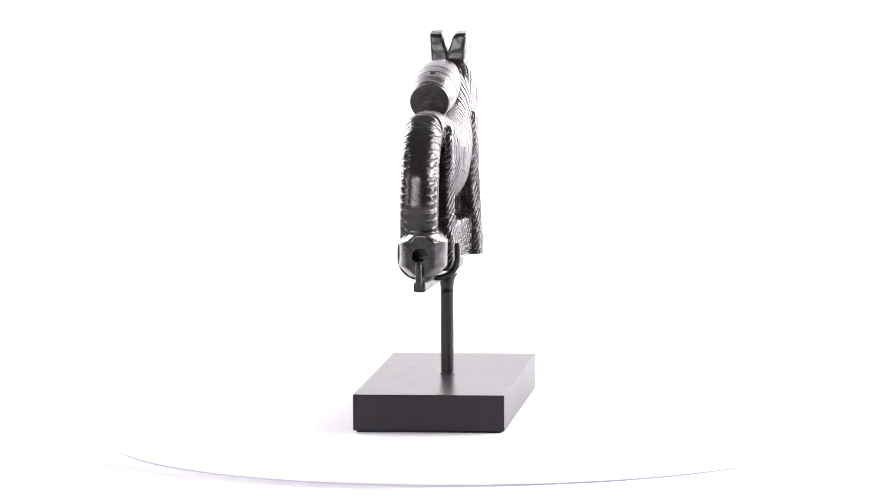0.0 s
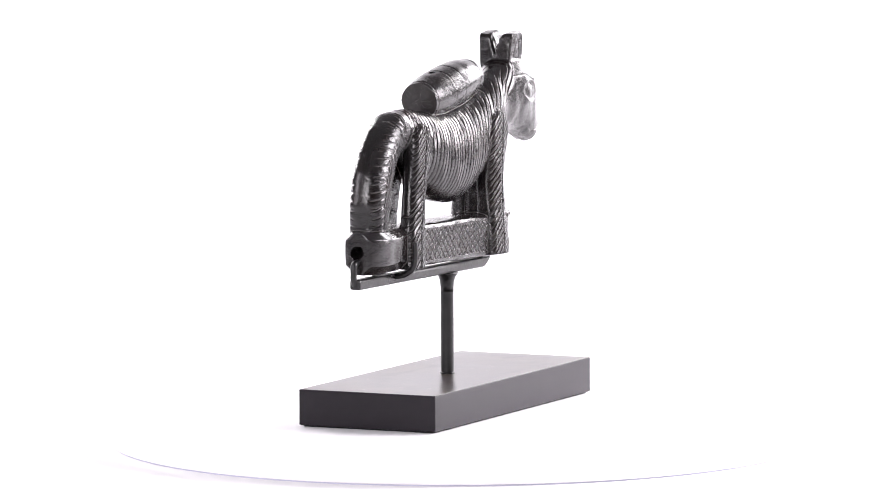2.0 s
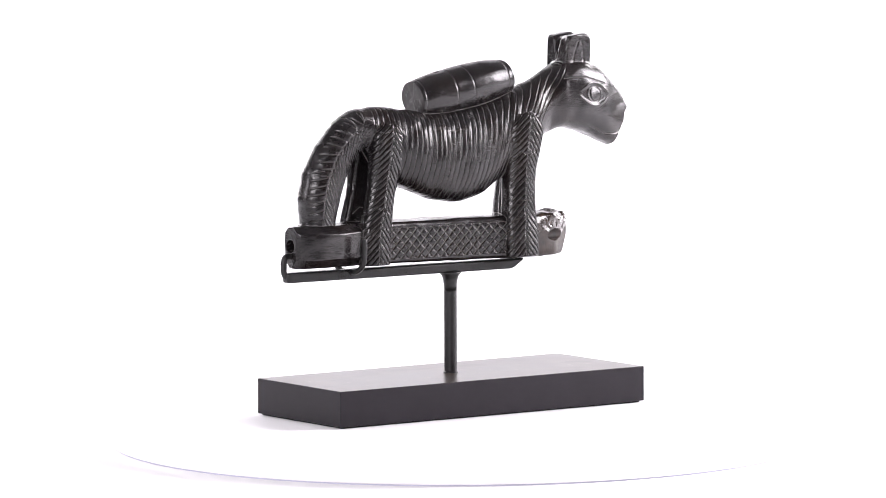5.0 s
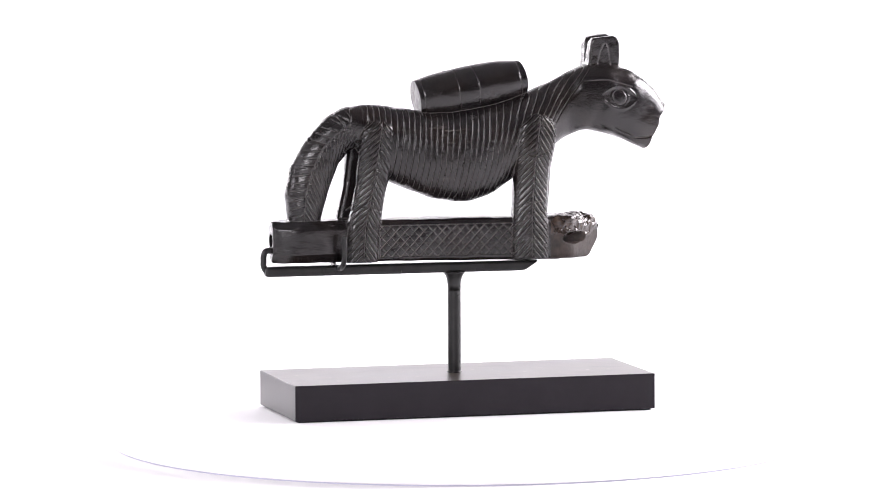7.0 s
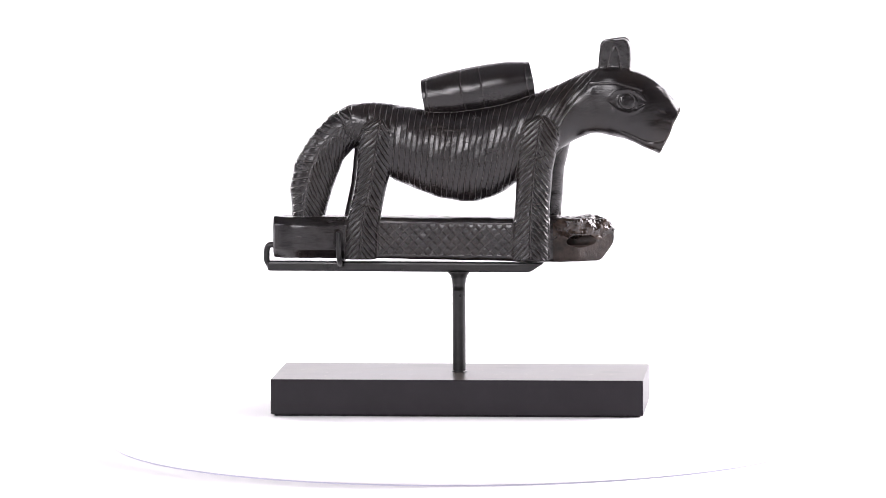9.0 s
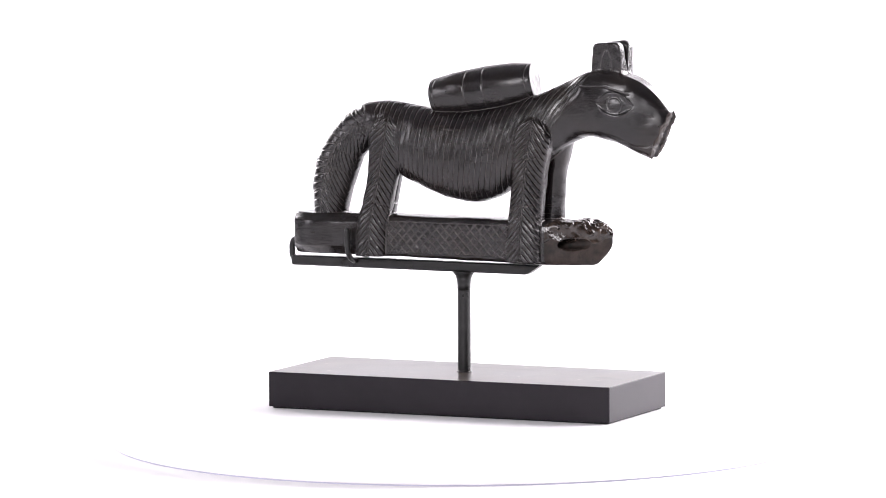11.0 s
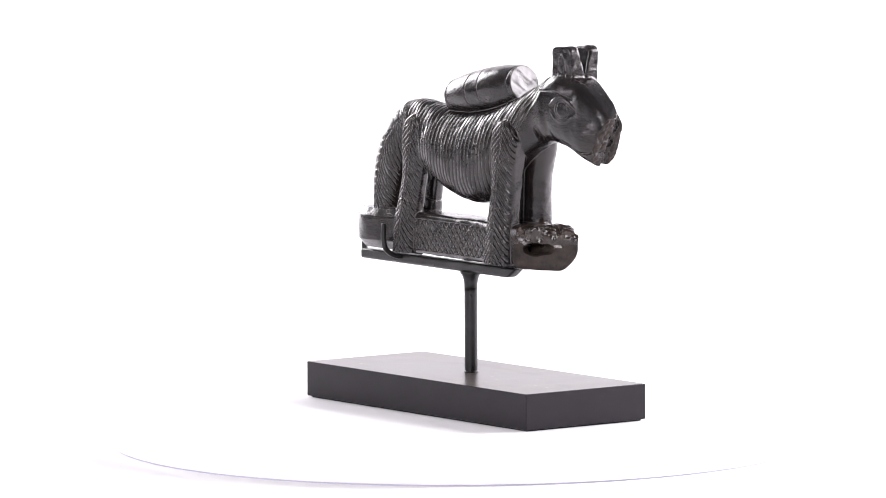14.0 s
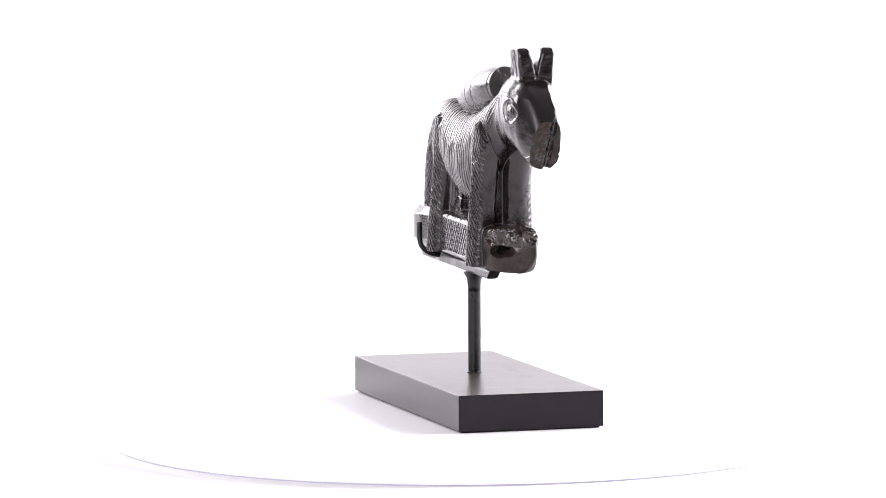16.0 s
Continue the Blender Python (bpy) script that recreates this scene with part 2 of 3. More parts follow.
def ridge(phase, sharp=0.35):
    """0 on the ridges and 1 in the grooves of a comb with period 1."""
    c = np.cos(2 * np.pi * phase)
    return np.clip((c + sharp) / (1 + sharp), 0, 1)


def section(dy, dz, b, a, p):
    """About the distance to a superellipse of half-width b and half-height a."""
    u, v = np.abs(dy) / b + 1e-6, np.abs(dz) / a + 1e-6
    up, vp = u ** p, v ** p
    q = (up + vp) ** (1 / p)
    g = q ** (1 - p) * np.sqrt((up / u / b) ** 2 + (vp / v / a) ** 2)
    return (q - 1) / np.maximum(g, 0.3 / np.maximum(a, b))


def along(x, z, pts):
    """Distance to a tapered polyline in the x-z plane: (signed distance, length along it, signed offset across it, radius there)."""
    best = np.full(np.broadcast(x, z).shape, 1e9, np.float32)
    s_at, v_at, r_at = np.zeros_like(best), np.zeros_like(best), np.zeros_like(best)
    run = 0.0
    for (x0, z0, r0), (x1, z1, r1) in zip(pts, pts[1:]):
        ex, ez = x1 - x0, z1 - z0
        ln = math.hypot(ex, ez)
        u = ((x - x0) * ex + (z - z0) * ez) / ln ** 2
        c = np.clip(u, 0, 1)
        gx, gz = x - x0 - c * ex, z - z0 - c * ez
        d = np.sqrt(gx * gx + gz * gz) - (r0 + (r1 - r0) * c)
        v = ((x - x0) * -ez + (z - z0) * ex) / ln
        near = d < best
        r_at = np.where(near, r0 + (r1 - r0) * c, r_at)
        best, s_at, v_at = np.where(near, d, best), np.where(near, run + u * ln, s_at), np.where(near, v, v_at)
        run += ln
    return best, s_at, v_at, r_at


def bar_of(d2, dy, half, rr):
    """A rounded bar: the plane figure d2 drawn out to half on either side."""
    a, b = d2 + rr, np.abs(dy) - half + rr
    return np.minimum(np.maximum(a, b), 0) + np.sqrt(np.maximum(a, 0) ** 2 + np.maximum(b, 0) ** 2) - rr


def waves(x, y, z, size, seed):
    """Smooth irregular noise about -1..1."""
    r = np.random.RandomState(seed)
    out = 0
    for k in range(5):
        w, ph = r.normal(size=3) * 2.2 / size, r.uniform(0, 6.28)
        out = out + np.sin(x * w[0] + y * w[1] + z * w[2] + ph + 1.3 * np.sin(y * w[0] - z * w[2] + x * w[1]))
    return out / 3


def grit(x, y, z, size, seed):
    """Value noise about -1..1, without repeats over the figure."""
    table = np.random.RandomState(seed).uniform(-1, 1, (64, 64, 64)).astype(np.float32)
    out = 0
    parts = []
    for a in (x, y, z):
        a = a / size + 512
        i = np.floor(a).astype(int)
        u = (a - i).astype(np.float32)
        parts.append((i, u * u * (3 - 2 * u)))
    (i, u), (j, v), (k, w) = parts
    for a in (0, 1):
        for b in (0, 1):
            for c in (0, 1):
                out = out + table[(i + a) % 64, (j + b) % 64, (k + c) % 64] * (u if a else 1 - u) * (v if b else 1 - v) * (w if c else 1 - w)
    return out


def line_at(x, z, pts, width):
    d = along(x, z, [(a, b, 0) for a, b in pts])[0]
    return np.exp(-(d / width) ** 2)


# x, top, underside, half-width and middle of body, neck and head, from rump to snout
BODY = [(-81.9, 230.6, 207.5, 12.0, 18.0), (-69.1, 232.3, 188.2, 15.0, 18.0), (-54.1, 231.0, 174.8, 18.5, 17.5), (-37.1, 228.4, 167.1, 21.0, 17.2), (-17.8, 226.2, 160.1, 22.0, 17.0), (3.6, 227.0, 157.1, 22.5, 16.8), (22.8, 229.9, 160.5, 22.0, 16.5), (39.9, 234.6, 170.7, 21.0, 16.0), (57.1, 240.1, 182.3, 19.5, 15.5), (72.0, 246.0, 194.2, 17.5, 15.0), (86.2, 252.4, 204.5, 15.0, 15.0), (99.8, 258.3, 209.1, 16.4, 15.6), (113.5, 260.4, 207.4, 18.0, 16.6), (127.6, 258.5, 203.1, 17.4, 17.0), (141.6, 253.1, 197.0, 15.0, 16.8), (154.4, 243.2, 191.4, 11.6, 17.2), (168.1, 225.6, 186.7, 8.5, 18.5)]
HEAD0 = 87.0
EAR = (102.9, 128.1, 245.3, 281.2)  # rear, front, foot, tip
LEAN = ([-58.4, 1.5, 31.4, 61.4, 91.3], [0.10, 0.14, 0.20, 0.45, 0.75], 203.0)
COAT = (104.2, 260.0, 0.815, 0.579, -75.5)  # where the ribbed coat ends
EYES = (125.3, 234.5)
BROW = [(97.7, 247.4), (116.9, 247.7), (136.0, 242.1)]
MOUTH = [(122.0, 211.0), (126.1, 208.5), (139.4, 203.0), (148.7, 203.4), (159.4, 206.3)]
CHEEK = [(99.0, 247.4), (100.7, 235.9), (110.4, 223.0), (121.1, 215.8)]
SNOUT = ((163.9, 225.5), (148.9, 191.7))
BARREL = ((-29.7, 235.4), (52.4, 249.3))
TAIL = [(-69.2, 217.1, 13.6), (-82.0, 215.9, 14.9), (-94.0, 208.2, 15.8), (-104.8, 196.2, 15.8), (-111.8, 181.6, 17.1), (-116.2, 164.4, 15.8), (-117.6, 147.3, 12.8), (-117.6, 140.8, 12.4)]
LEGS = [([(-62.8, 206.7, 14.1), (-68.6, 170.5, 11.9), (-75.1, 140.5, 11.9), (-77.0, 114.9, 11.9)], (-4.0, 10.5), (21, 36), -5.0, 2.5),
        ([(59.4, 208.3, 14.9), (55.9, 183.6, 13.2), (53.3, 149.5, 13.2), (52.8, 115.3, 14.1)], (-12.3, 5.5), (15.5, 37.3), 8.0, 4.5)]  # middle line, near and far faces, offset of the far one, lean
LOG = (-143.9, 118.4, 146.0, 114.1)  # rear end, front end, top, underside
PANEL = (-62.6, 40.7, 117.8, 141.3)
CRACK = [(-95.6, 225.2), (-89.7, 218.8), (-87.2, 210.2), (-82.9, 205.5)]
LEG_CRACKS = [[(45.3, 189.5), (50.8, 193.4), (57.2, 192.1), (64.9, 195.0)], [(-84.4, 152.7), (-78.4, 157.0), (-70.7, 155.2), (-63.1, 153.1)], [(-76.3, 215.5), (-70.4, 212.5), (-62.7, 215.0), (-53.4, 210.7)]]
BORE = 131.2
SLOT = (87.7, 128.3)
BREAK = [((95.4, 149.0), (0.302, 0.953)), ((109.0, 144.7), (0.726, 0.687)), ((118.8, 138.7), (0.988, -0.156)), ((117.1, 126.7), (0.821, -0.570))]  # planes of the broken end


def herringbone(s, v, pitch, slope):
    g = ridge(s / pitch + slope * np.abs(v) / pitch, -0.66)
    return np.maximum(g, np.exp(-(v / 0.7) ** 2))


def chips(x, y, z):
    """The rough break of the muzzle."""
    out = np.zeros(np.broadcast(x, y, z).shape, np.float32)
    tip = np.nonzero(x[:, 0, 0] > 140)[0]
    if len(tip):
        out[tip] = 0.8 * grit(x[tip], y, z, 7, 21) + 0.7 * grit(x[tip], y, z, 3, 22) + 0.5 * grit(x[tip], y, z, 1.6, 23) + 3.4 * np.exp(-((y - 20.5 - 0.08 * (z - 205)) / 2.0) ** 2) + 0.3 * np.exp(-((z - 206 - 0.2 * (y - 18)) / 1.5) ** 2)
    return out


def trunk(x, y, z):
    """Body, neck and head."""
    xs = [k[0] for k in BODY]
    top, bot = curve_of(x, xs, [k[1] for k in BODY]), curve_of(x, xs, [k[2] for k in BODY])
    hw, yc = curve_of(x, xs, [k[3] for k in BODY]), curve_of(x, xs, [k[4] for k in BODY])
    head = np.clip((x - HEAD0) / 12, 0, 1)
    d = section(y - yc, z - (top + bot) / 2, hw, (top - bot) / 2, 2.15 + 0.7 * head)
    d = d + 0.35 * waves(x, y, z, 14, 3)
    # flat forehead
    d = np.maximum(d, np.where(x > EAR[1] - 4, (z - top + 1.6) * 0.8, -9))
    # ribbed coat
    lean = curve_of(x, LEAN[0], LEAN[1])
    mid = (top + bot) / 2
    run = np.cumsum(1 - lean[:, 0, 0] * np.gradient(mid[:, 0, 0], x[:, 0, 0])) * (x[1, 0, 0] - x[0, 0, 0])
    ph = (run[:, None, None].astype(np.float32) - lean * (z - mid)) / 4.4
    ph = ph + 0.10 * waves(x, y, z, 22, 8)
    edge = (x - COAT[0]) * COAT[2] - (z - COAT[1]) * COAT[3]
    on = np.clip(1 - edge / 1.5, 0, 1) * np.clip((x - COAT[4]) / 3, 0, 1)
    rim = np.clip((1.02 - np.abs(z - (top + bot) / 2) / ((top - bot) / 2)) * 5, 0.45, 1)
    d = d + 1.05 * ridge(ph, -0.72) * on * rim * (0.9 + 0.2 * waves(x, y, z, 14, 5))
    # eyes, brow line and mouth
    ex, ez = EYES
    u = x - ex
    w = z - ez + 0.08 * u
    r = np.abs(w) / (8.6 * np.clip(1 - (u / 15.5) ** 2, 0.05, 1))
    lid = np.exp(-((r - 1) / 0.16) ** 2) * np.clip(1.3 - np.abs(u / 13.5) ** 4, 0, 1)
    ball = np.sqrt(np.clip(1 - (u / 8.0) ** 2 - (w / 6.4) ** 2, 0, 1))
    sunk = np.clip(1.05 - r, 0, 0.5) * np.clip((14.5 - np.abs(u)) / 3, 0, 1)
    side = np.abs(y - yc) > hw * 0.3
    iris = np.exp(-((np.sqrt(u * u + w * w) - 5.6) / 0.6) ** 2)
    d = d - side * (0.7 * lid + 0.8 * ball - 0.9 * sunk - 0.45 * iris)
    d = d + side * (0.5 * line_at(x, z, BROW, 0.5) + (0.35 + 0.4 * np.clip((x - 122) / 12, 0, 1)) * line_at(x, z, MOUTH, 0.8) - 0.3 * line_at(x, z, [(px + 1, pz - 4.2) for px, pz in MOUTH[1:]], 2.6))
    # broken muzzle
    (ax, az), (bx, bz) = SNOUT
    nx, nz = az - bz, bx - ax
    ln = math.hypot(nx, nz)
    cut = ((x - ax) * nx + (z - az) * nz) / ln
    return np.maximum(d, cut + chips(x, y, z))


def ears(x, y, z):
    x0, x1, z0, z1 = EAR
    u = np.clip((z - z0) / (z1 - z0), 0, 1.2)
    cx = (x0 + x1) / 2 + 1.0 * (u - 0.5)
    a = np.abs(x - cx) - (x1 - x0) / 2 + 6 + 2.0 * np.clip(u - 0.2, 0, 1)
    c = np.abs(z - (z0 + z1) / 2) - (z1 - z0) / 2 + 6
    d2 = np.minimum(np.maximum(a, c), 0) + np.sqrt(np.maximum(a, 0) ** 2 + np.maximum(c, 0) ** 2) - 6
    d = bar_of(d2, y - 19.9, 11.8 + 2.6 * u, 2.2)
    d = np.maximum(d, (z - z1 + 0.12 * (x1 - 6 - x)) * 0.97)
    # the cleft: deep and narrow in front, shallow and wide behind
    w = np.clip((x - x0) / (x1 - x0), 0, 1)
    foot = 0.58 - 0.20 * w
    gap = (np.abs(y - 19.9) - (4.6 + 0.5 * w) * (u - foot) / (1 - foot)) * 0.85
    d = -smin(-d, gap, 2.6)
    # front faces cut back towards the cleft
    d = np.maximum(d, (x - x1 + 2.6) * 0.9 - 0.36 * np.abs(y - 19.9) - 1.2)
    # an incised arch on the outer faces
    f = np.clip((z - z0 - 8) / (z1 - z0 - 14), 0, 1)
    arch = np.exp(-((np.abs(x - cx) - 5.6 * np.sqrt(1 - f) - 0.3) / 0.7) ** 2) * (z < z1 - 6) * (z > z0 + 8)
    return d + 0.45 * arch * (np.abs(y - 19.6) > 9) + 0.3 * waves(x, y, z, 9, 31)


def barrel(x, y, z):
    (ax, az), (bx, bz) = BARREL
    ln = math.hypot(bx - ax, bz - az)
    ux, uz = (bx - ax) / ln, (bz - az) / ln
    s = (x - ax) * ux + (z - az) * uz
    w = (z - az) * ux - (x - ax) * uz
    r = curve_of(s, [0, ln * 0.2, ln * 0.5, ln * 0.8, ln], [14.0, 16.2, 17.2, 16.4, 14.2])
    d = np.sqrt(((y - 20.7) / 1.05) ** 2 + w ** 2) - r
    for c in (4, 30.5, 46, ln - 3):
        d = d + 0.4 * np.exp(-((s - c - 0.6 * np.sin(y * 0.2 + c)) / 0.45) ** 2)
    d = np.maximum(d, np.maximum(-s, (s - ln + 0.14 * (y - 20.7)) * 0.99) + 0.15 * waves(x, y, z, 6, 41))
    hole = np.sqrt((s - 25) ** 2 + (y - 20.5) ** 2) - 2.3
    return np.maximum(d + 0.2 * waves(x, y, z, 16, 44), -np.maximum(hole, 8 - w))


def tail(x, y, z):
    d2, s, v, r = along(x, z, TAIL)
    v = v + 3.0
    inner = v > 0
    dy = y - 20.2
    d = section(dy, d2 + r, 14.2, r, 2.25)
    cut = np.where(inner, ridge(s / 4.6 - 1.35 * v / 4.6, -0.68), ridge(s / 6.0 - 0.45 * np.abs(v) / 6.0, -0.76))
    face = np.clip((np.abs(dy) - 5.5) / 3, 0, 1)
    d = d + np.where(inner, 0.9, 0.55) * np.maximum(cut, np.exp(-(v / 0.7) ** 2)) * face + 0.25 * waves(x, y, z, 12, 51)
    return d + 0.9 * line_at(x, z, CRACK, 0.7) * (y < 19)


def leg(x, y, z, pts, y0, y1, out, lean, soft=4.0):
    d2, s, v, r = along(x, z, pts)
    y = y - lean * np.clip((z - LOG[3]) / 93, 0, 1.2) * -out
    mid, half = (y0 + y1) / 2, (y1 - y0) / 2
    crown = (0.4 * np.sqrt(v * v + 1.5) + 0.008 * v * v) * np.clip((z - 105) / 75, 0.35, 1)
    crown = crown * np.clip((pts[0][1] - z) / 40, 0.2, 1)
    d = bar_of(d2, y - mid + out * crown * 0.5, half - crown * 0.5, soft)
    face = np.clip(((y - mid) * out - half + 6) / 2, 0, 1)
    return d + 1.35 * herringbone(s, v, 5.0, -1.15) * face * abs(out) + 0.25 * waves(x, y, z, 11, 61) + sum(0.8 * line_at(x, z, c, 0.6) for c in LEG_CRACKS)


def log_foot(x):
    """The log's underside sags a little towards the bar."""
    return curve_of(x, [-144, -60, 20, 60, 118], [114.8, 114.2, 112.9, 112.2, 112.8])


def smax(a, b, k):
    return -smin(-a, -b, k)


def log_block(x, y, z):
    x0, x1, top, _ = LOG
    bot = log_foot(x)
    mid, a = (top + bot) / 2, (top - bot) / 2
    hw = curve_of(x, [x0, x0 + 4, x0 + 60, 20, 60, 78, x1], [9.6, 12.2, 13.6, 15.8, 17.5, 16.2, 15.6])
    yc = curve_of(x, [x0, -60, 20, 60, 78, x1], [16.6, 16.2, 14.0, 12.3, 14.2, 15.2])
    d = section(y - yc, z - mid, hw, a, curve_of(x, [x0, x0 + 8, 0, x1], [4.4, 5.5, 5.5, 5.5]))
    # the tail end is pared to an eight-sided block
    pare = np.clip((-84 - x) / 4, 0, 1)
    eight = (np.abs(y - yc) - hw + np.abs(z - mid - 0.5) - a + 6.4 + 0.6 * waves(x, y, z, 30, 72)) * 0.7
    d = np.maximum(d, np.where(pare > 0, eight - 5 * (1 - pare), -9))
    d = smax(d, x0 - x + 0 * d, 1.5)
    nose = (x0 - x + 0.55 * (np.abs(y - yc) - 7.5)) * 0.87
    d = np.maximum(d, nose)
    d = d + 0.3 * waves(x, y, z, 13, 71)
    # cross-hatched panel between the legs, in a sunk frame
    u, v = (x + 0.95 * z) / 7.2, (x - 0.95 * z) / 7.2
    inside = (z > PANEL[2]) & (z < PANEL[3]) & (x > PANEL[0]) & (x < PANEL[1]) & (np.abs(y - yc) > 9)
    d = d + inside * (0.35 + 0.95 * np.maximum(ridge(u, -0.74), ridge(v, -0.74)))
    # bored end
    hole = np.sqrt((y - 17.3) ** 2 + (z - BORE) ** 2) - 5.2 + 0.5 * waves(x, y, z, 6, 73)
    d = np.maximum(d, -np.maximum(hole, x - x0 - 22))
    # broken end: rounded, crusted above, worn smooth below, with a slot
    rough = np.zeros_like(d)
    tip = np.nonzero(x[:, 0, 0] > 62)[0]
    if len(tip):
        xe = x[tip]
        calm = np.clip((z - SLOT[1] - 3) / 5, 0.12, 1)
        rough[tip] = calm * (2.8 * grit(xe, y, z, 8.5, 81) + 1.5 * grit(xe, y, z, 4.2, 82) + 0.9 * grit(xe, y, z, 2.0, 83))
    for (px, pz), (nx, nz) in BREAK:
        d = smax(d, (x - px) * nx + (z - pz) * nz + 0.55 * rough, 2.5)
    d = d + 0.55 * np.clip((x - x1 + 44) / 8, 0, 1) * np.clip((z - SLOT[1]) / 5, 0.1, 1) * rough
    d = smax(d, (x - 83) * 0.64 - (y + 4) * 0.77 + 0.5 * rough, 3.0)
    d = smax(d, np.maximum(x * 0.287 + y * 0.958 - 55.5, x * 0.777 + y * 0.629 - 106.5) + 0.9 * rough, 3.0)
    d = smax(d, np.maximum(0.55 * (x - 117) + 0.6 * (y - 26) - 0.75 * (z - 128), 0.45 * (x - 116) + 0.45 * (y - 26) + 0.77 * (z - 137)) + 0.9 * rough, 4.0)
    # shallow crust where the old surface flaked away above the slot
    flake = ((x - SLOT[0] - 8) / 24) ** 2 + ((z - SLOT[1] - 9) / 8) ** 2
    d = d + 1.1 * np.clip(1 - flake, 0, 0.5) * (y < yc)
    lens = np.sqrt(((x - SLOT[0] - 3) / 13) ** 2 + ((y - 2.0) / 7) ** 2 + ((z - SLOT[1]) / 4.8) ** 2)
    d = np.maximum(d, (1 - lens) * 4.8)
    bore = np.sqrt((y - 7.5) ** 2 + (z - SLOT[1] - 0.04 * (x - SLOT[0])) ** 2) - 3.9
    return np.maximum(d, -np.maximum(bore, 70 - x))


def surface_of(f, lo, step):
    """The zero surface of a sampled field as vertices and four-sided faces."""
    s = f < 0
    nx, ny, nz = f.shape
    c = np.zeros((nx - 1, ny - 1, nz - 1), np.int8)
    corners = [(i, j, k) for i in (0, 1) for j in (0, 1) for k in (0, 1)]
    for i, j, k in corners:
        c += s[i:nx - 1 + i, j:ny - 1 + j, k:nz - 1 + k]
    cells = np.argwhere((c > 0) & (c < 8))
    index = np.full(c.shape, -1, np.int32)
    index[tuple(cells.T)] = np.arange(len(cells))
    total, count = np.zeros((len(cells), 3)), np.zeros(len(cells))
    for a in corners:
        for axis in range(3):
            if a[axis]:
                continue
            b = tuple(a[m] + (m == axis) for m in range(3))
            fa, fb = f[tuple((cells + a).T)], f[tuple((cells + b).T)]
            cross = (fa < 0) != (fb < 0)
            u = np.where(cross, fa / np.where(fa == fb, 1, fa - fb), 0)
            p = np.array(a, float)[None] + np.eye(3)[axis][None] * u[:, None]
            total += p * cross[:, None]
            count += cross
    verts = (cells + total / count[:, None]) * step + np.array(lo)
    quads = []
    for axis in range(3):
        o1, o2 = (axis + 1) % 3, (axis + 2) % 3
        n = [nx, ny, nz]
        sa = [slice(None)] * 3
        sb = [slice(None)] * 3
        sa[axis], sb[axis] = slice(0, n[axis] - 1), slice(1, n[axis])
        A, B = s[tuple(sa)], s[tuple(sb)]
        e = np.argwhere(A != B)
        e = e[(e[:, o1] > 0) & (e[:, o2] > 0) & (e[:, o1] < n[o1] - 1) & (e[:, o2] < n[o2] - 1)]
        d1, d2 = np.eye(3, dtype=int)[o1], np.eye(3, dtype=int)[o2]
        q = np.stack([index[tuple((e - d1 - d2).T)], index[tuple((e - d2).T)], index[tuple(e.T)], index[tuple((e - d1).T)]], 1)
        flip = ~A[tuple(e.T)]
        q[flip] = q[flip][:, ::-1]
        quads.append(q)
    return verts, np.concatenate(quads)


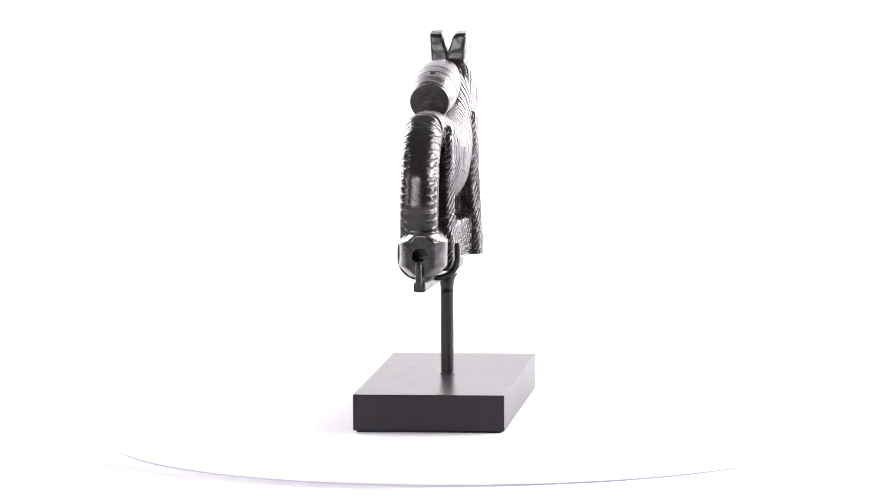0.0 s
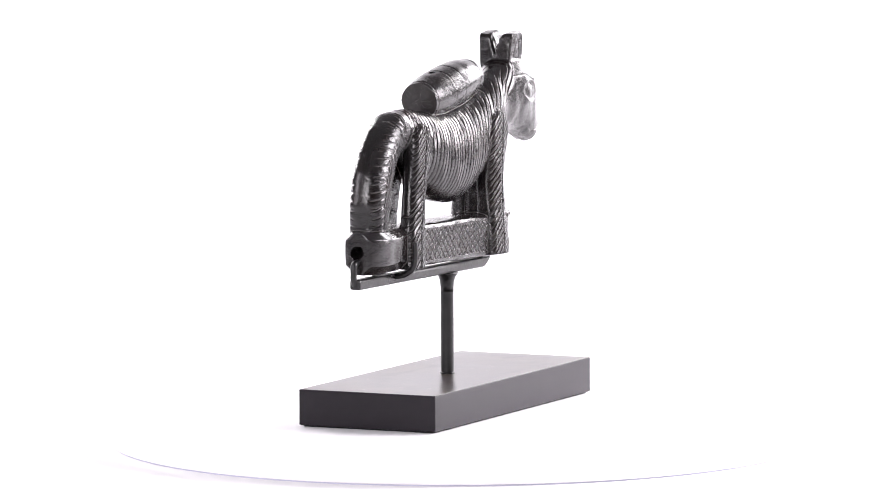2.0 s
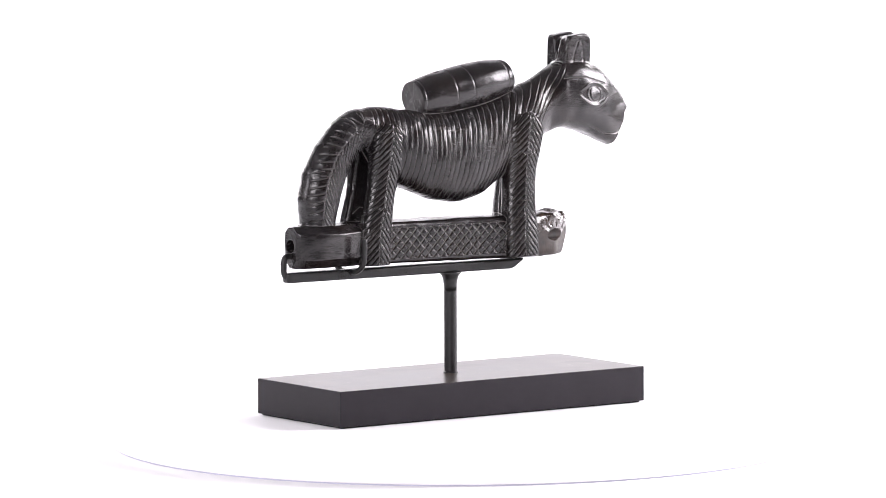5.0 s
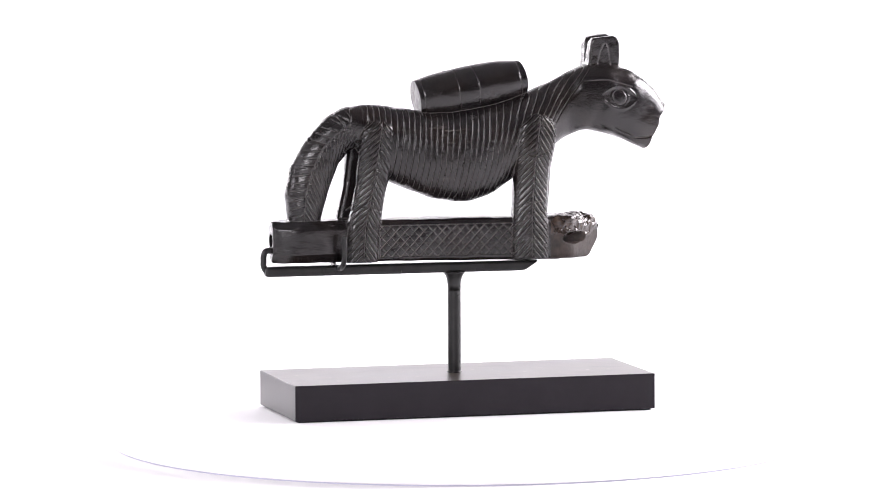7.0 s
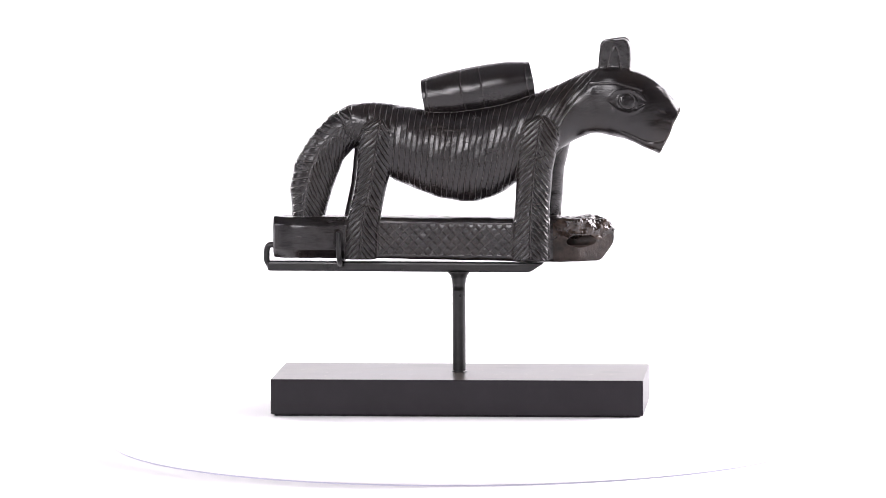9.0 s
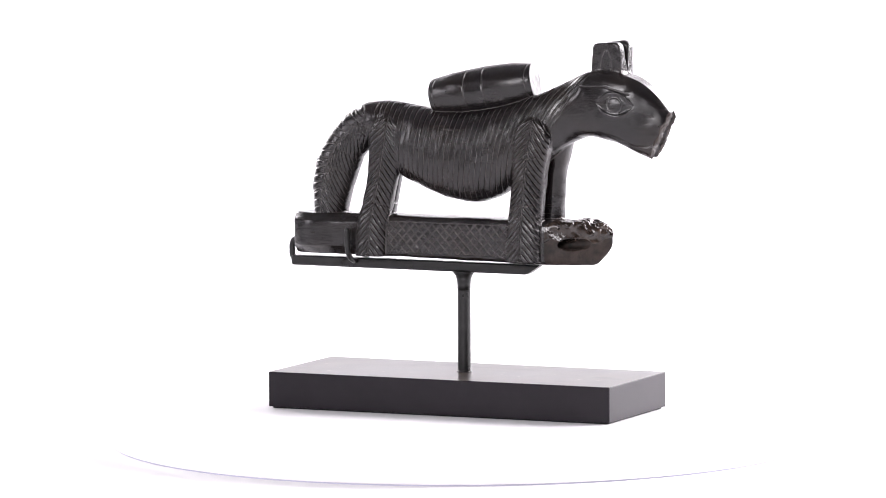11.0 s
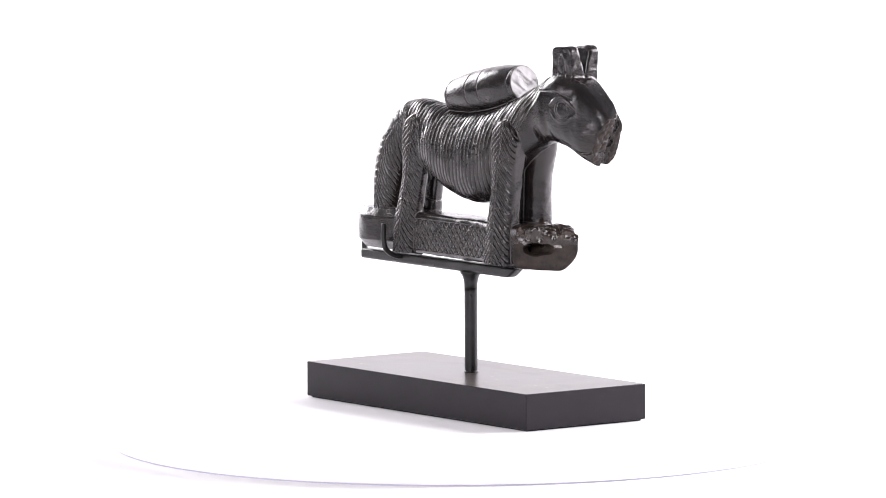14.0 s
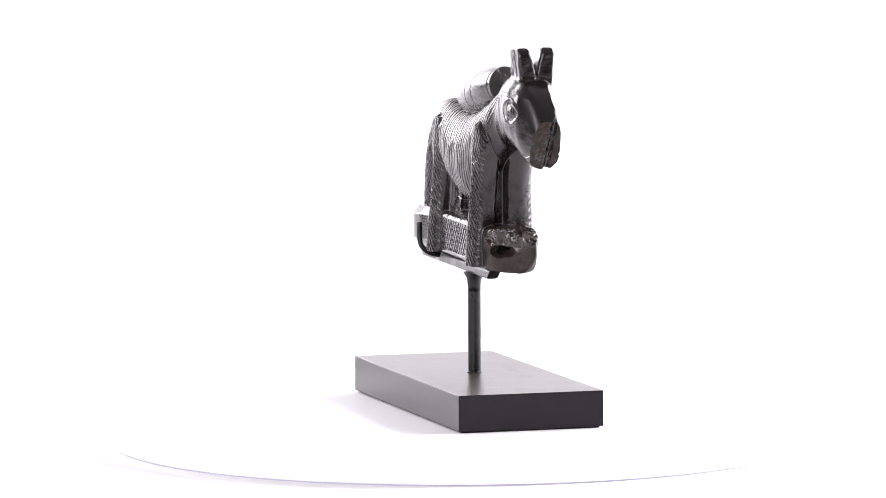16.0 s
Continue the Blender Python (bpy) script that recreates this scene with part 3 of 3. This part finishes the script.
def build_figure():
    step = 0.44
    lo, hi = (-153.0, -17.0, 88.0), (180.0, 43.0, 290.0)
    axes = [np.arange(a, b, step, dtype=np.float32) for a, b in zip(lo, hi)]
    field = np.full([len(a) for a in axes], 20.0, np.float32)

    def put(shape, x0, x1, z0, z1, k=0.0, y0=-99, y1=99):
        i = [slice(*np.searchsorted(a, (p, q))) for a, p, q in zip(axes, (x0, y0, z0), (x1, y1, z1))]
        x, y, z = axes[0][i[0]][:, None, None], axes[1][i[1]][None, :, None], axes[2][i[2]][None, None, :]
        d = shape(x, y, z).astype(np.float32)
        part_of = field[tuple(i)]
        field[tuple(i)] = smin(part_of, d, k) if k else np.minimum(part_of, d)

    put(trunk, BODY[0][0] - 2, 180, 150, 262)
    put(ears, EAR[0] - 6, EAR[1] + 6, EAR[2] - 6, 290, 2.0)
    put(barrel, BARREL[0][0] - 8, BARREL[1][0] + 8, BARREL[0][1] - 24, BARREL[1][1] + 24)
    put(tail, -153, TAIL[0][0] + 16, LOG[2] - 8, 250, 1.5)
    for pts, near, far, shift, lean in LEGS:
        z0, z1 = pts[-1][1] - 0.5, pts[0][1] + 20
        xs = [p[0] for p in pts]
        put(lambda x, y, z: leg(x, y, z, pts, near[0], near[1], -1, lean), min(xs) - 24, max(xs) + 24, z0, z1, 0.9)
        if shift > 0:
            web = [(px - 1, pz, pr - 7) for px, pz, pr in pts]
            put(lambda x, y, z: leg(x, y, z, web, 2, 20, 0, 0), min(xs) - 24, max(xs) + 24, z0, z1, 1.5)
        pts = [(px + shift, pz, pr) for px, pz, pr in pts]
        put(lambda x, y, z: leg(x, y, z, pts, far[0], far[1], 1, lean * 0.5, 8.5 if shift > 0 else 4.0), min(xs) - 24, max(xs) + 24, z0, z1, 0.9)
    put(log_block, -153, 140, 88, LOG[2] + 6, 0.8)
    # legs stop at the log's underside
    field[:] = np.maximum(field, log_foot(axes[0])[:, None, None] - 0.4 - axes[2][None, None, :])

    verts, quads = surface_of(field, lo, step)
    me = bpy.data.meshes.new("carved_figure")
    me.vertices.add(len(verts))
    me.vertices.foreach_set("co", (verts / 1000).astype(np.float32).ravel())
    me.loops.add(quads.size)
    me.loops.foreach_set("vertex_index", quads.ravel().astype(np.int32))
    me.polygons.add(len(quads))
    me.polygons.foreach_set("loop_start", np.arange(0, quads.size, 4, dtype=np.int32))
    me.polygons.foreach_set("use_smooth", np.ones(len(quads), bool))
    me.materials.append(EBONY)
    me.materials.append(BROKEN)
    me.materials.append(GRAIN)
    me.materials.append(RAW)
    c = verts[quads].mean(1)
    (ax, az), (bx, bz) = SNOUT
    nx, nz = az - bz, bx - ax
    cut = ((c[:, 0] - ax) * nx + (c[:, 2] - az) * nz) / math.hypot(nx, nz)
    snapped = (cut > -0.9 + 0.5 * np.sin(c[:, 2] * 0.6)) & (c[:, 2] > bz - 6) & (c[:, 0] > 120)
    worn = ((c[:, 2] < LOG[2] + 2) & (c[:, 0] > LOG[1] - 46 + 3 * np.sin(c[:, 1] * 0.5)))
    (ax, az), (bx, bz) = BARREL
    ln = math.hypot(bx - ax, bz - az)
    along_barrel = ((c[:, 0] - ax) * (bx - ax) + (c[:, 2] - az) * (bz - az)) / ln
    above = (c[:, 2] - az) * (bx - ax) - (c[:, 0] - ax) * (bz - az) > -12 * ln
    ends = above & (np.minimum(np.abs(along_barrel), np.abs(along_barrel - ln + 0.14 * (c[:, 1] - 20.7))) < 0.45)
    me.polygons.foreach_set("material_index", np.where(ends, 2, np.where(snapped | (worn & (c[:, 2] < SLOT[1] + 2.5 + 2 * np.sin(c[:, 0] * 0.35))), 3, worn)).astype(np.int32))
    me.update(calc_edges=True)
    me.validate()
    ob = new("animal_statue", me)
    return tagged(ob, "polished dark carved wooden animal statue with a barrel on its back", "statue")


stand = build_stand()
statue = build_figure()
turntable = build_turntable()


def motions():
    """The turntable carries stand and statue round at a steady pace."""
    for thing in (turntable, stand, statue):
        walk(thing, [(t, pose(0, 0, 0, 0, 0, 84.55 - 9.8615 * t)) for t in range(17)])


motions()
